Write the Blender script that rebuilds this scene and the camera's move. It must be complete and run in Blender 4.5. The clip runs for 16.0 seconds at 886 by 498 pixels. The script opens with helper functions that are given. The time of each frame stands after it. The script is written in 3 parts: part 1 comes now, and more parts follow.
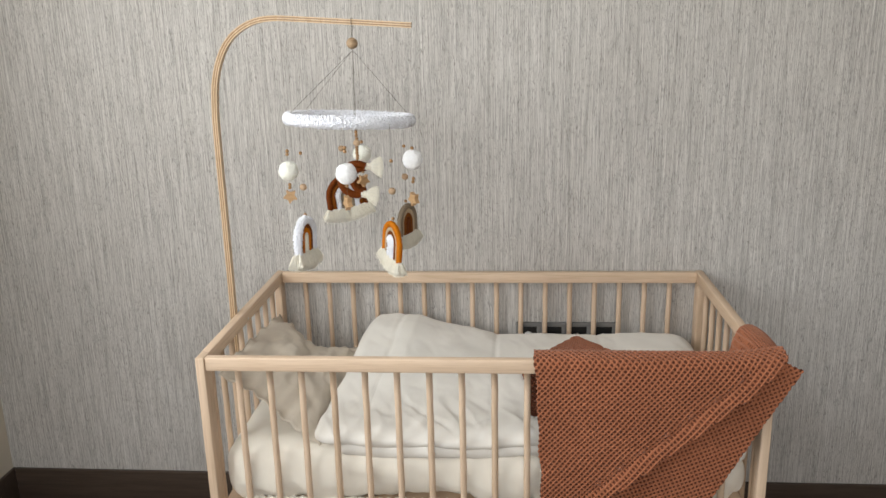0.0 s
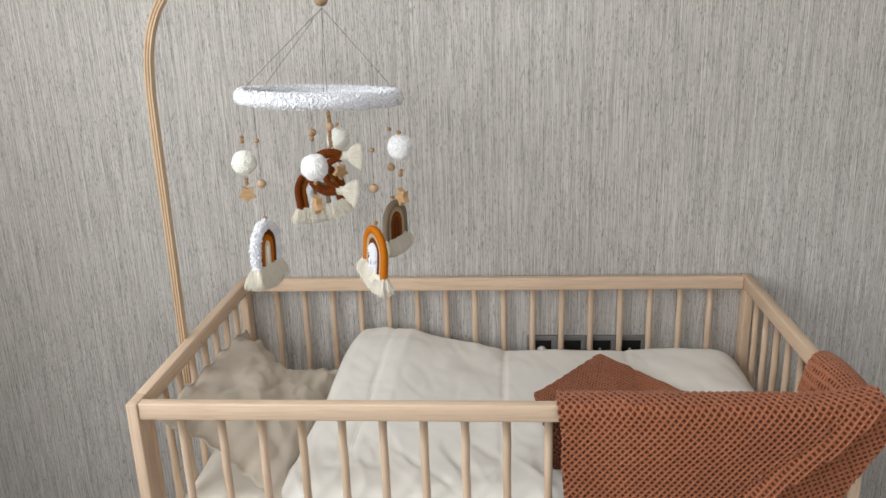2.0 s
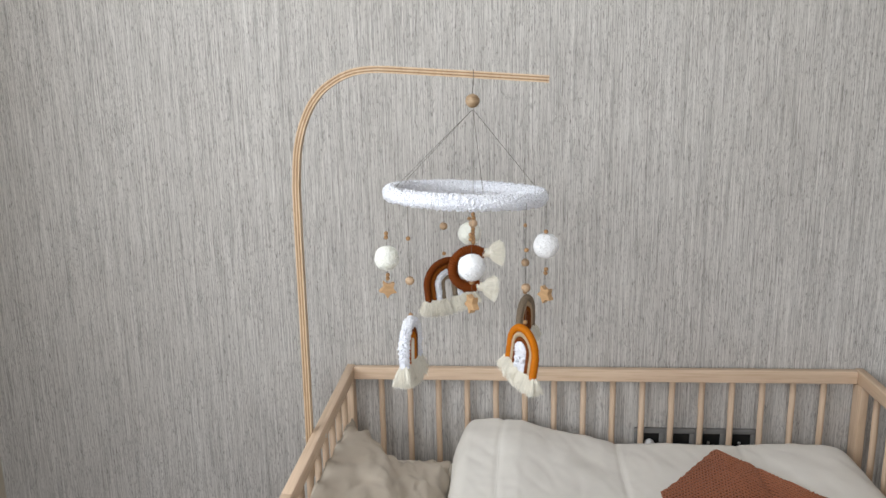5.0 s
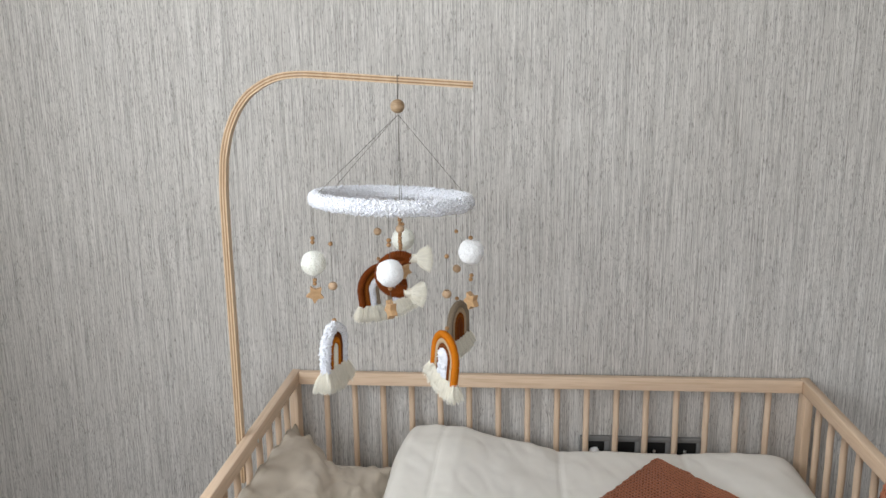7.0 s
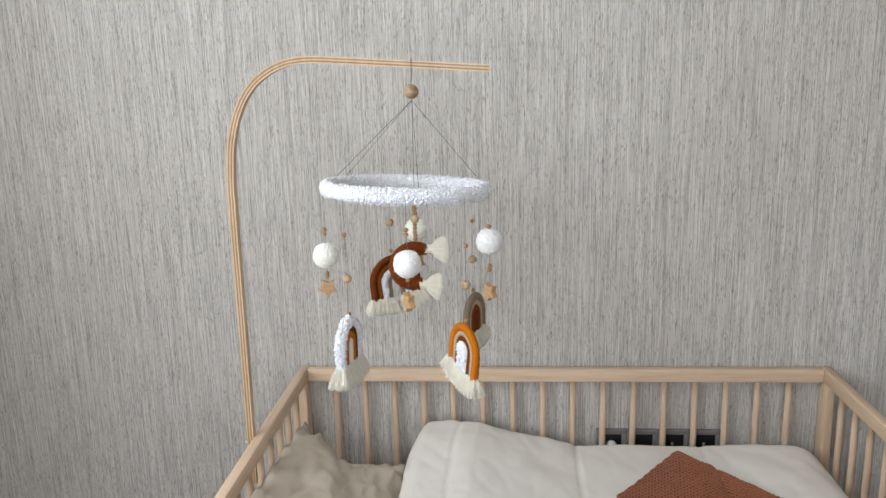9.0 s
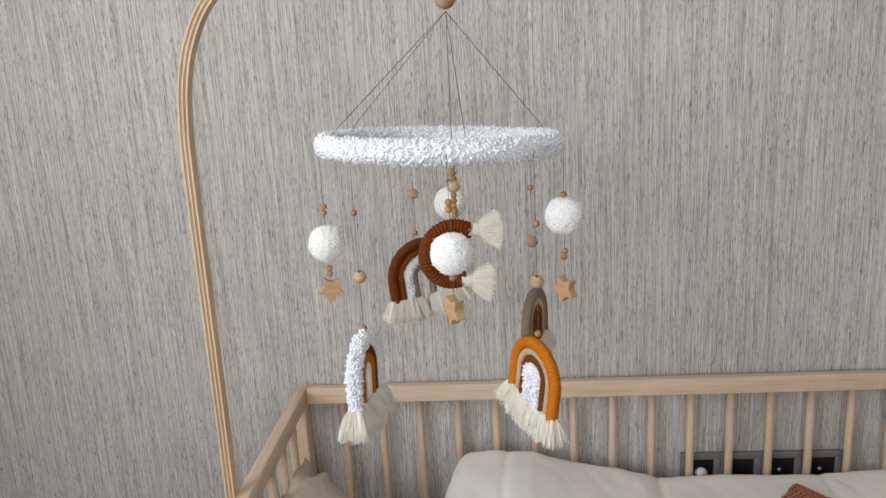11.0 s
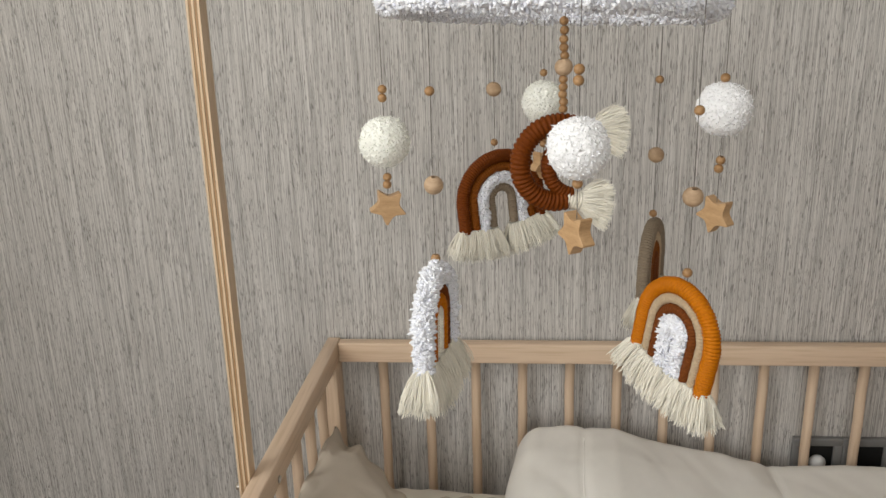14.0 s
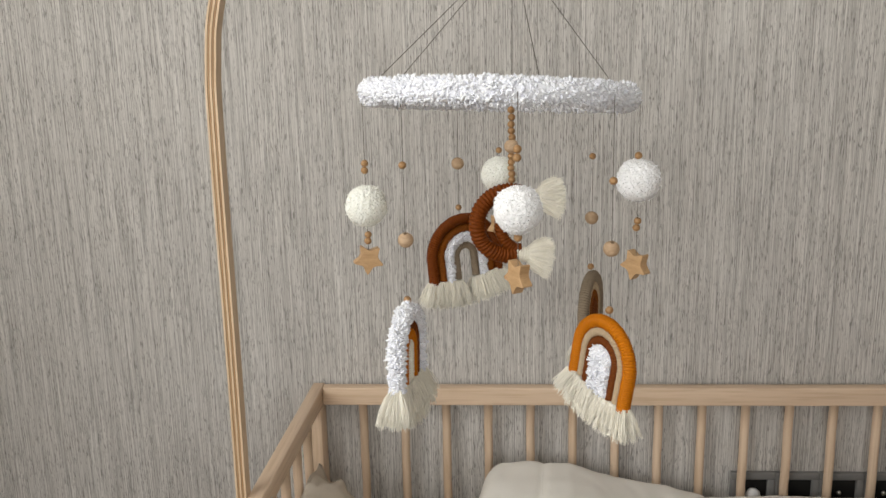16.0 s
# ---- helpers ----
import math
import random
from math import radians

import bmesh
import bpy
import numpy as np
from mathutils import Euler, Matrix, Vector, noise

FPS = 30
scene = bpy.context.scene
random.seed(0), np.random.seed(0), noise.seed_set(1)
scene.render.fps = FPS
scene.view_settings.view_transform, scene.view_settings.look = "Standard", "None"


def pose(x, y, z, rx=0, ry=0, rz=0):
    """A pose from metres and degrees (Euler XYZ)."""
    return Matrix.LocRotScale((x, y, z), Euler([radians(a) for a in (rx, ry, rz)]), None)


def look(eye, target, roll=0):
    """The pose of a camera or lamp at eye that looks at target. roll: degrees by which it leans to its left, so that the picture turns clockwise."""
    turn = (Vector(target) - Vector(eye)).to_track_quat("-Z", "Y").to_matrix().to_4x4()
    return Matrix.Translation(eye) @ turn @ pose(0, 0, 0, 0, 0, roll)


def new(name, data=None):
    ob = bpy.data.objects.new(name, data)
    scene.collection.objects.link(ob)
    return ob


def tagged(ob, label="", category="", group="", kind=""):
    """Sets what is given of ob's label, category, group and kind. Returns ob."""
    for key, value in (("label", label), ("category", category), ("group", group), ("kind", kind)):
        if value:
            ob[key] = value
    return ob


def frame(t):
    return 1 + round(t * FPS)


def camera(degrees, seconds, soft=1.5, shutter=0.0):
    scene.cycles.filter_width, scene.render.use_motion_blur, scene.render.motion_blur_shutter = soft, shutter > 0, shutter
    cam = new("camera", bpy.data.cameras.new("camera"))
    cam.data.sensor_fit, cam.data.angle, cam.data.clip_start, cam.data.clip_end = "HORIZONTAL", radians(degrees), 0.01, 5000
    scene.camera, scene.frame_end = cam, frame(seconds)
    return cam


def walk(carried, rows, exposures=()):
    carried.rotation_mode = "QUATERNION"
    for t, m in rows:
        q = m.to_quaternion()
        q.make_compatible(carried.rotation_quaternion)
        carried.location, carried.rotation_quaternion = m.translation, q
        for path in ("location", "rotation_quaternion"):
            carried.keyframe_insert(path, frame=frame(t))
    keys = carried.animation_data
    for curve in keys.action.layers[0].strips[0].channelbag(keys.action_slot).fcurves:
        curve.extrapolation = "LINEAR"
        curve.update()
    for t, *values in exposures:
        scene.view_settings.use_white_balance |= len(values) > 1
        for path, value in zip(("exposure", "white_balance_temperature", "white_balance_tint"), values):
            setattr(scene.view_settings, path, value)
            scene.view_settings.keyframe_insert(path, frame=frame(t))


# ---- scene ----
cam = camera(58.0, 16.0)
PATH = [
    (0, (0.681, -1.575, 1.481), (0.523, 0.347, 0.951), -1.4),
    (0.5, (0.62, -1.462, 1.477), (0.482, 0.458, 0.934), -1.7),
    (1, (0.603, -1.365, 1.454), (0.488, 0.548, 0.883), -1.5),
    (1.5, (0.648, -1.26, 1.447), (0.526, 0.647, 0.855), -1.7),
    (2, (0.651, -1.19, 1.449), (0.502, 0.713, 0.851), -1.9),
    (2.5, (0.553, -1.142, 1.454), (0.383, 0.763, 0.87), -1.9),
    (3, (0.419, -1.124, 1.455), (0.245, 0.79, 0.902), -1.8),
    (3.5, (0.342, -1.158, 1.435), (0.182, 0.766, 0.915), -1.7),
    (4, (0.344, -1.2, 1.482), (0.198, 0.738, 1.008), -1.4),
    (4.2, (0.35, -1.209, 1.5), (0.209, 0.734, 1.046), -1.3),
    (6.3, (0.465, -1.155, 1.524), (0.307, 0.789, 1.084), -0.7),
    (6.5, (0.484, -1.164, 1.517), (0.328, 0.783, 1.087), -0.9),
    (7, (0.534, -1.176, 1.516), (0.37, 0.769, 1.082), -0.8),
    (7.5, (0.54, -1.18, 1.518), (0.365, 0.764, 1.079), -1.0),
    (8, (0.53, -1.167, 1.512), (0.351, 0.776, 1.072), -1.1),
    (8.2, (0.53, -1.162, 1.515), (0.354, 0.779, 1.065), -1.2),
    (10.3, (0.396, -0.901, 1.453), (0.318, 1.05, 1.019), -2.3),
    (10.5, (0.399, -0.832, 1.45), (0.313, 1.113, 0.995), -2.9),
    (11, (0.381, -0.707, 1.405), (0.248, 1.224, 0.904), -3.2),
    (11.5, (0.334, -0.6, 1.375), (0.168, 1.317, 0.829), -3.0),
    (12, (0.309, -0.517, 1.347), (0.13, 1.386, 0.76), -2.6),
    (12.5, (0.294, -0.488, 1.315), (0.116, 1.407, 0.7), -2.4),
    (13, (0.279, -0.472, 1.285), (0.102, 1.421, 0.667), -2.0),
    (13.5, (0.283, -0.46, 1.284), (0.108, 1.438, 0.677), -1.7),
    (14, (0.283, -0.457, 1.286), (0.111, 1.447, 0.698), -1.7),
    (14.5, (0.285, -0.473, 1.283), (0.12, 1.441, 0.728), -1.7),
    (15, (0.294, -0.534, 1.28), (0.137, 1.392, 0.766), -1.6),
    (15.5, (0.296, -0.563, 1.287), (0.153, 1.377, 0.824), -1.5),
    (16, (0.307, -0.614, 1.304), (0.185, 1.338, 0.886), -1.3),
]
EXPOSURES = [(0.0, -0.06, 6750, 8), (4.0, -0.14, 6450, 9), (7.0, -0.12, 6400, 8), (8.0, -0.12, 6400, 8), (10.5, -0.24, 6450, 8), (12.5, -0.44, 6900, 9), (16.0, -0.40, 7000, 9)]
POWER_LEFT, POWER_BEHIND = 53.0, 32.0
WP_DARK, WP_MID, WP_LIGHT = (0.53, 0.507, 0.482), (0.56, 0.537, 0.512), (0.585, 0.564, 0.54)
COT_LIGHT, COT_DARK = (0.74, 0.568, 0.425), (0.645, 0.482, 0.345)
walk(cam, [(t, look(eye, target, roll)) for t, eye, target, roll in PATH], EXPOSURES)

# ---- light: daylight through the windows of the left wall and the wall behind ----
world = bpy.data.worlds.new("sky")
scene.world = world
world.use_nodes = True
sky = world.node_tree.nodes.new("ShaderNodeTexSky")
sky.sky_type, sky.sun_disc = "NISHITA", False
sky.sun_elevation, sky.sun_rotation = radians(40), radians(200)
world.node_tree.links.new(sky.outputs[0], world.node_tree.nodes["Background"].inputs[0])
world.node_tree.nodes["Background"].inputs[1].default_value = 0.08
WIN = (-1.85, -0.25, 1.20, 2.65)  # left wall: y from, y to, z from, z to
WIN2 = (-0.40, 1.60, 0.85, 2.25)  # wall behind: x from, x to, z from, z to


LEFT, RIGHT, BACK, FRONT, HIGH = -0.948, 2.7, 0.668, -2.5, 2.75


def window_light(power, size, eye, ahead):
    data = bpy.data.lights.new("window_light", "AREA")
    data.shape, data.size, data.size_y = "RECTANGLE", *size
    data.energy, data.color = power, (0.94, 0.97, 1.0)
    ob = new("window_light", data)
    ob.matrix_world = look(eye, Vector(eye) + Vector(ahead))


window_light(POWER_LEFT, (WIN[1] - WIN[0], WIN[3] - WIN[2]), (LEFT - 0.05, (WIN[0] + WIN[1]) / 2, (WIN[2] + WIN[3]) / 2), (1, 0, 0))
window_light(POWER_BEHIND, (WIN2[1] - WIN2[0], WIN2[3] - WIN2[2]), ((WIN2[0] + WIN2[1]) / 2, FRONT - 0.05, (WIN2[2] + WIN2[3]) / 2), (0, 1, 0))


# ---- materials ----
def nodes_of(name, rough=0.6, spec=0.4):
    mat = bpy.data.materials.new(name)
    mat.use_nodes = True
    tree = mat.node_tree
    bsdf = tree.nodes["Principled BSDF"]
    bsdf.inputs["Roughness"].default_value = rough
    bsdf.inputs["Specular IOR Level"].default_value = spec
    return mat, tree, bsdf


def noise_node(tree, coord, scale, detail=3.0, rough=0.55, turn=(0, 0, 0)):
    place = tree.nodes.new("ShaderNodeMapping")
    place.inputs["Scale"].default_value = scale
    place.inputs["Rotation"].default_value = turn
    tree.links.new(coord, place.inputs[0])
    tex = tree.nodes.new("ShaderNodeTexNoise")
    tex.inputs["Scale"].default_value = 1.0
    tex.inputs["Detail"].default_value = detail
    tex.inputs["Roughness"].default_value = rough
    tree.links.new(place.outputs[0], tex.inputs["Vector"])
    return tex.outputs[0]


def ramp(tree, value, *stops):
    node = tree.nodes.new("ShaderNodeValToRGB")
    while len(node.color_ramp.elements) < len(stops):
        node.color_ramp.elements.new(0.5)
    for e, (p, c) in zip(node.color_ramp.elements, stops):
        e.position, e.color = p, (*c, 1)
    tree.links.new(value, node.inputs[0])
    return node.outputs[0]


def mix(tree, fac, a, b, how="MIX"):
    node = tree.nodes.new("ShaderNodeMix")
    node.data_type, node.blend_type = "RGBA", how
    for socket, value in ((node.inputs[0], fac), (node.inputs[6], a), (node.inputs[7], b)):
        if isinstance(value, bpy.types.NodeSocket):
            tree.links.new(value, socket)
        elif isinstance(value, (tuple, list)):
            socket.default_value = (*value, 1)
        else:
            socket.default_value = value
    return node.outputs[2]


def bump(tree, bsdf, height, strength, distance):
    node = tree.nodes.new("ShaderNodeBump")
    node.inputs["Strength"].default_value, node.inputs["Distance"].default_value = strength, distance
    tree.links.new(height, node.inputs["Height"])
    tree.links.new(node.outputs[0], bsdf.inputs["Normal"])


def coords(tree, which="Object"):
    return tree.nodes.new("ShaderNodeTexCoord").outputs[which]


def wallpaper():
    """Pale paper with fine upright threads and short dark dashes gathered in loose drifts."""
    mat, tree, bsdf = nodes_of("striped_wallpaper", 0.62, 0.3)
    c = coords(tree)
    wide = noise_node(tree, c, (95, 1, 1.6), 3, 0.6)
    fine = noise_node(tree, c, (640, 1, 4), 2, 0.6)
    hair = noise_node(tree, c, (1300, 1, 14), 1, 0.5)
    dash = noise_node(tree, c, (820, 1, 78), 1, 0.5)
    drift = noise_node(tree, c, (26, 1, 7), 3, 0.6)
    large = noise_node(tree, c, (1.4, 1, 1.1), 3)
    col = ramp(tree, wide, (0.32, WP_DARK), (0.52, WP_MID), (0.70, WP_LIGHT))
    col = mix(tree, 1.0, col, ramp(tree, fine, (0.34, (0.74, 0.735, 0.73)), (0.48, (0.98, 0.98, 0.98)), (0.62, (1.12, 1.12, 1.12))), "MULTIPLY")
    col = mix(tree, 1.0, col, ramp(tree, hair, (0.36, (0.70, 0.695, 0.69)), (0.50, (1.0, 1.0, 1.0)), (0.62, (1.10, 1.10, 1.10))), "MULTIPLY")
    add = tree.nodes.new("ShaderNodeMath")
    add.operation, add.inputs[1].default_value = "MULTIPLY_ADD", 0.13
    tree.links.new(drift, add.inputs[0]), tree.links.new(dash, add.inputs[2])
    dark = ramp(tree, add.outputs[0], (0.405, (0.30, 0.29, 0.285)), (0.455, (1, 1, 1)))
    col = mix(tree, 0.72, col, dark, "MULTIPLY")
    tone = ramp(tree, large, (0.3, (0.96, 0.955, 0.95)), (0.7, (1.03, 1.035, 1.04)))
    col = mix(tree, 1.0, col, tone, "MULTIPLY")
    tree.links.new(col, bsdf.inputs["Base Color"])
    height = tree.nodes.new("ShaderNodeMath")
    height.operation = "ADD"
    tree.links.new(fine, height.inputs[0]), tree.links.new(dash, height.inputs[1])
    bump(tree, bsdf, height.outputs[0], 0.4, 0.0012)
    return mat


def wood(name, light, dark, grain=(3, 90, 90), rough=0.45, random_tone=0.12):
    mat, tree, bsdf = nodes_of(name, rough, 0.35)
    c = coords(tree)
    long = noise_node(tree, c, grain, 4, 0.6)
    pore = noise_node(tree, c, tuple(4 * g for g in grain), 2, 0.5)
    col = ramp(tree, long, (0.3, dark), (0.62, light))
    col = mix(tree, 0.5, col, ramp(tree, pore, (0.35, (0.86, 0.82, 0.78)), (0.5, (1, 1, 1))), "MULTIPLY")
    info = tree.nodes.new("ShaderNodeObjectInfo").outputs["Random"]
    tone = ramp(tree, info, (0.0, (1 - random_tone, 1 - 1.2 * random_tone, 1 - 1.5 * random_tone)), (1.0, (1.0, 1.0, 1.0)))
    col = mix(tree, 1.0, col, tone, "MULTIPLY")
    tree.links.new(col, bsdf.inputs["Base Color"])
    bump(tree, bsdf, long, 0.15, 0.0006)
    return mat


def fabric(name, light, dark, weave=1400.0, rough=0.9, fold=(9, 9, 9), sheen=0.15):
    mat, tree, bsdf = nodes_of(name, rough, 0.15)
    bsdf.inputs["Sheen Weight"].default_value = sheen
    c = coords(tree)
    soft = noise_node(tree, c, fold, 4, 0.6)
    thread = noise_node(tree, c, (weave, weave, weave), 2, 0.5)
    col = ramp(tree, soft, (0.3, dark), (0.65, light))
    col = mix(tree, 0.35, col, ramp(tree, thread, (0.3, (0.86, 0.86, 0.86)), (0.7, (1.06, 1.06, 1.06))), "MULTIPLY")
    tree.links.new(col, bsdf.inputs["Base Color"])
    both = mix(tree, 0.25, soft, thread)
    bump(tree, bsdf, both, 0.25, 0.004)
    return mat


def yarn(name, light, dark, rough=0.85, grain=500.0, subsurface=0.0, sheen=0.0):
    mat, tree, bsdf = nodes_of(name, rough, 0.05 if subsurface else 0.12)
    bsdf.inputs["Sheen Weight"].default_value = sheen
    c = coords(tree)
    g = noise_node(tree, c, (grain, grain, grain), 3, 0.6)
    isle = tree.nodes.new("ShaderNodeNewGeometry").outputs["Random Per Island"]
    col = ramp(tree, g, (0.3, dark), (0.65, light))
    col = mix(tree, 1.0, col, ramp(tree, isle, (0, (0.9, 0.9, 0.9)), (1, (1.05, 1.05, 1.05))), "MULTIPLY")
    tree.links.new(col, bsdf.inputs["Base Color"])
    if subsurface:
        bsdf.inputs["Subsurface Weight"].default_value = subsurface
        bsdf.inputs["Subsurface Radius"].default_value = (0.006, 0.006, 0.006)
    bump(tree, bsdf, g, 0.3, 0.0006)
    return mat


def paint(name, colour, rough=0.6, scale=6.0):
    mat, tree, bsdf = nodes_of(name, rough, 0.35)
    g = noise_node(tree, coords(tree), (scale, scale, scale), 5, 0.6)
    fine = noise_node(tree, coords(tree), (220, 220, 220), 2, 0.5)
    tree.links.new(ramp(tree, g, (0.3, tuple(0.93 * v for v in colour)), (0.7, colour)), bsdf.inputs["Base Color"])
    bump(tree, bsdf, fine, 0.15, 0.0006)
    return mat


def metal(name, colour, rough):
    mat, tree, bsdf = nodes_of(name, rough, 0.5)
    bsdf.inputs["Metallic"].default_value = 1.0
    g = noise_node(tree, coords(tree), (40, 40, 900), 3, 0.6)
    tree.links.new(ramp(tree, g, (0.3, tuple(0.8 * v for v in colour)), (0.7, colour)), bsdf.inputs["Base Color"])
    return mat


WALLPAPER = wallpaper()
PLASTER = paint("warm_plaster", (0.28, 0.235, 0.19), 0.7)
CREAM_WALL = paint("cream_wall_paint", (0.58, 0.52, 0.43), 0.7)
WHITE = paint("white_ceiling_paint", (0.8, 0.79, 0.77), 0.7)
SKIRT = wood("dark_brown_skirting", (0.078, 0.056, 0.043), (0.055, 0.038, 0.029), (4, 60, 60), 0.45, 0.0)
FLOORING = wood("brown_floor_boards", (0.12, 0.075, 0.045), (0.07, 0.042, 0.025), (3, 40, 40), 0.4, 0.1)
BEECH_X = wood("pale_beech_along", COT_LIGHT, COT_DARK, (3, 70, 70))
BEECH_Y = wood("pale_beech_across", COT_LIGHT, COT_DARK, (70, 3, 70))
BEECH_Z = wood("pale_beech_upright", COT_LIGHT, COT_DARK, (70, 70, 3))
PLY_LIGHT = wood("ply_light", (0.74, 0.57, 0.40), (0.64, 0.47, 0.31), (60, 60, 8), 0.5)
PLY_DARK = wood("ply_dark", (0.42, 0.26, 0.14), (0.32, 0.19, 0.10), (60, 60, 8), 0.5)
BEAD = wood("oiled_bead_wood", (0.46, 0.27, 0.13), (0.34, 0.19, 0.085), (60, 60, 260), 0.35, 0.15)
BEAD_PALE = wood("raw_bead_wood", (0.60, 0.43, 0.29), (0.48, 0.33, 0.21), (60, 60, 260), 0.55, 0.15)
BEAD_OLD = wood("grained_bead_wood", (0.46, 0.33, 0.21), (0.26, 0.17, 0.095), (40, 40, 190), 0.4, 0.0)
STAR_WOOD = wood("star_wood", (0.58, 0.37, 0.20), (0.47, 0.29, 0.145), (50, 50, 250), 0.4, 0.1)
SHEET = fabric("cream_cotton_sheet", (0.86, 0.81, 0.72), (0.81, 0.755, 0.665))
DUVET = fabric("cream_satin_duvet_cover", (0.85, 0.82, 0.77), (0.80, 0.77, 0.715), rough=0.65)
PILLOW = fabric("beige_cotton_pillowcase", (0.62, 0.55, 0.46), (0.56, 0.49, 0.405))
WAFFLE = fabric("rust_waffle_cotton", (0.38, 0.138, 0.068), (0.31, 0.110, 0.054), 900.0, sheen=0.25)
# same cotton, darkened: shade of the waffle pits put into the colour
PIT_SHADE = fabric("dark_brown_pit_shade", (0.135, 0.045, 0.024), (0.098, 0.032, 0.016), 900.0, sheen=0.05)
FLUFF = yarn("white_chenille_yarn", (0.89, 0.90, 0.96), (0.84, 0.85, 0.92), 0.9, 700, 0.8)
POM_WHITE = yarn("white_wool_yarn", (0.93, 0.93, 0.95), (0.89, 0.89, 0.92), 0.9, 700, 0.8)
POM_CREAM = yarn("cream_wool_yarn", (0.91, 0.91, 0.83), (0.87, 0.87, 0.79), 0.9, 700, 0.8)
FRINGE = yarn("cream_cotton_fringe", (0.90, 0.86, 0.76), (0.85, 0.80, 0.69), 0.85, 400, 0.35)
RUST = yarn("rust_brown_cord", (0.19, 0.044, 0.004), (0.125, 0.027, 0.003), 0.55)
BROWN = yarn("chestnut_cord", (0.19, 0.052, 0.009), (0.13, 0.033, 0.006), 0.6)
COPPER = yarn("copper_cord", (0.27, 0.078, 0.008), (0.19, 0.052, 0.005), 0.55)
ORANGE = yarn("amber_cord", (0.60, 0.185, 0.006), (0.47, 0.135, 0.004), 0.5)
BEIGE = yarn("beige_cord", (0.56, 0.43, 0.29), (0.46, 0.34, 0.22), 0.7)
TAUPE = yarn("taupe_cord", (0.30, 0.235, 0.17), (0.24, 0.185, 0.13), 0.7)
THREAD = yarn("grey_metallic_thread", (0.20, 0.18, 0.16), (0.10, 0.09, 0.08), 0.4)
STEEL = metal("steel", (0.75, 0.74, 0.72), 0.3)
GREY_FRAME = paint("grey_socket_frame", (0.20, 0.195, 0.19), 0.35)
BLACK = paint("black_socket_plastic", (0.012, 0.012, 0.012), 0.35)
WHITE_PLASTIC = paint("white_plastic", (0.7, 0.7, 0.7), 0.4)


# ---- mesh helpers ----
def base(name, at):
    ob = new(name)
    ob.location = at
    ob.empty_display_size = 0.05
    return ob


def world_of(ob):
    m = Matrix.Translation(ob.location) @ ob.rotation_euler.to_matrix().to_4x4()
    return world_of(ob.parent) @ m if ob.parent else m


def data_of(name, verts, faces, mat, smooth=True):
    me = bpy.data.meshes.new(name)
    me.from_pydata([tuple(map(float, v)) for v in verts], [], [tuple(map(int, f)) for f in faces])
    me.materials.append(mat)
    if smooth:
        me.polygons.foreach_set("use_smooth", [True] * len(me.polygons))
    me.update()
    return me


def part(name, geo, mat, parent=None, label="", at=(0, 0, 0), turn=(0, 0, 0), smooth=True, local=False):
    """One mesh object from (verts, faces) or mesh data; at and turn are in the world unless local."""
    me = geo if isinstance(geo, bpy.types.Mesh) else data_of(name, geo[0], geo[1], mat, smooth)
    ob = new(name, me)
    ob.parent = parent
    m = pose(*at, *turn)
    if parent and not local:
        m = world_of(parent).inverted() @ m
    ob.location, ob.rotation_euler = m.translation, m.to_euler()
    return tagged(ob, label) if label else ob


def box(lo, hi, bevel=0.002, seg=2):
    bm = bmesh.new()
    bmesh.ops.create_cube(bm, size=1.0)
    lo, hi = Vector(lo), Vector(hi)
    for v in bm.verts:
        v.co = Vector((lo[k] + (v.co[k] + 0.5) * (hi[k] - lo[k]) for k in range(3)))
    if bevel:
        bmesh.ops.bevel(bm, geom=bm.edges[:], offset=bevel, segments=seg, affect="EDGES", profile=0.5)
    bm.verts.index_update()
    geo = [v.co[:] for v in bm.verts], [[v.index for v in f.verts] for f in bm.faces]
    bm.free()
    return geo


def joined(*geos):
    verts, faces = [], []
    for v, f in geos:
        n = len(verts)
        verts += list(v)
        faces += [[i + n for i in q] for q in f]
    return verts, faces


def grid_faces(nu, nv, wrap_u=False, wrap_v=False, start=0):
    out = []
    for i in range(nu if wrap_u else nu - 1):
        for j in range(nv if wrap_v else nv - 1):
            a, b = i, (i + 1) % nu
            c, d = j, (j + 1) % nv
            out.append((start + a * nv + c, start + b * nv + c, start + b * nv + d, start + a * nv + d))
    return out


def tube(points, radius, sides=10, closed=False, caps=True):
    """A tube along points; radius is a number or a function of the share along it and the angle."""
    p = np.array(points, float)
    n = len(p)
    if closed:
        t = np.roll(p, -1, 0) - np.roll(p, 1, 0)
    else:
        t = np.gradient(p, axis=0)
    t /= np.linalg.norm(t, axis=1)[:, None] + 1e-12
    ref = np.array([0.0, 0.0, 1.0]) if abs(t[0][2]) < 0.9 else np.array([0.0, 1.0, 0.0])
    a = np.cross(t[0], ref)
    a /= np.linalg.norm(a)
    verts = []
    for i in range(n):
        a = a - t[i] * (a @ t[i])
        a /= np.linalg.norm(a)
        b = np.cross(t[i], a)
        for k in range(sides):
            w = 2 * math.pi * k / sides
            r = radius(i / max(n - 1, 1), w) if callable(radius) else radius
            verts.append(p[i] + r * (math.cos(w) * a + math.sin(w) * b))
    faces = grid_faces(n, sides, closed, True)
    if caps and not closed:
        faces += [tuple(range(sides))[::-1], tuple(range((n - 1) * sides, n * sides))]
    return verts, faces


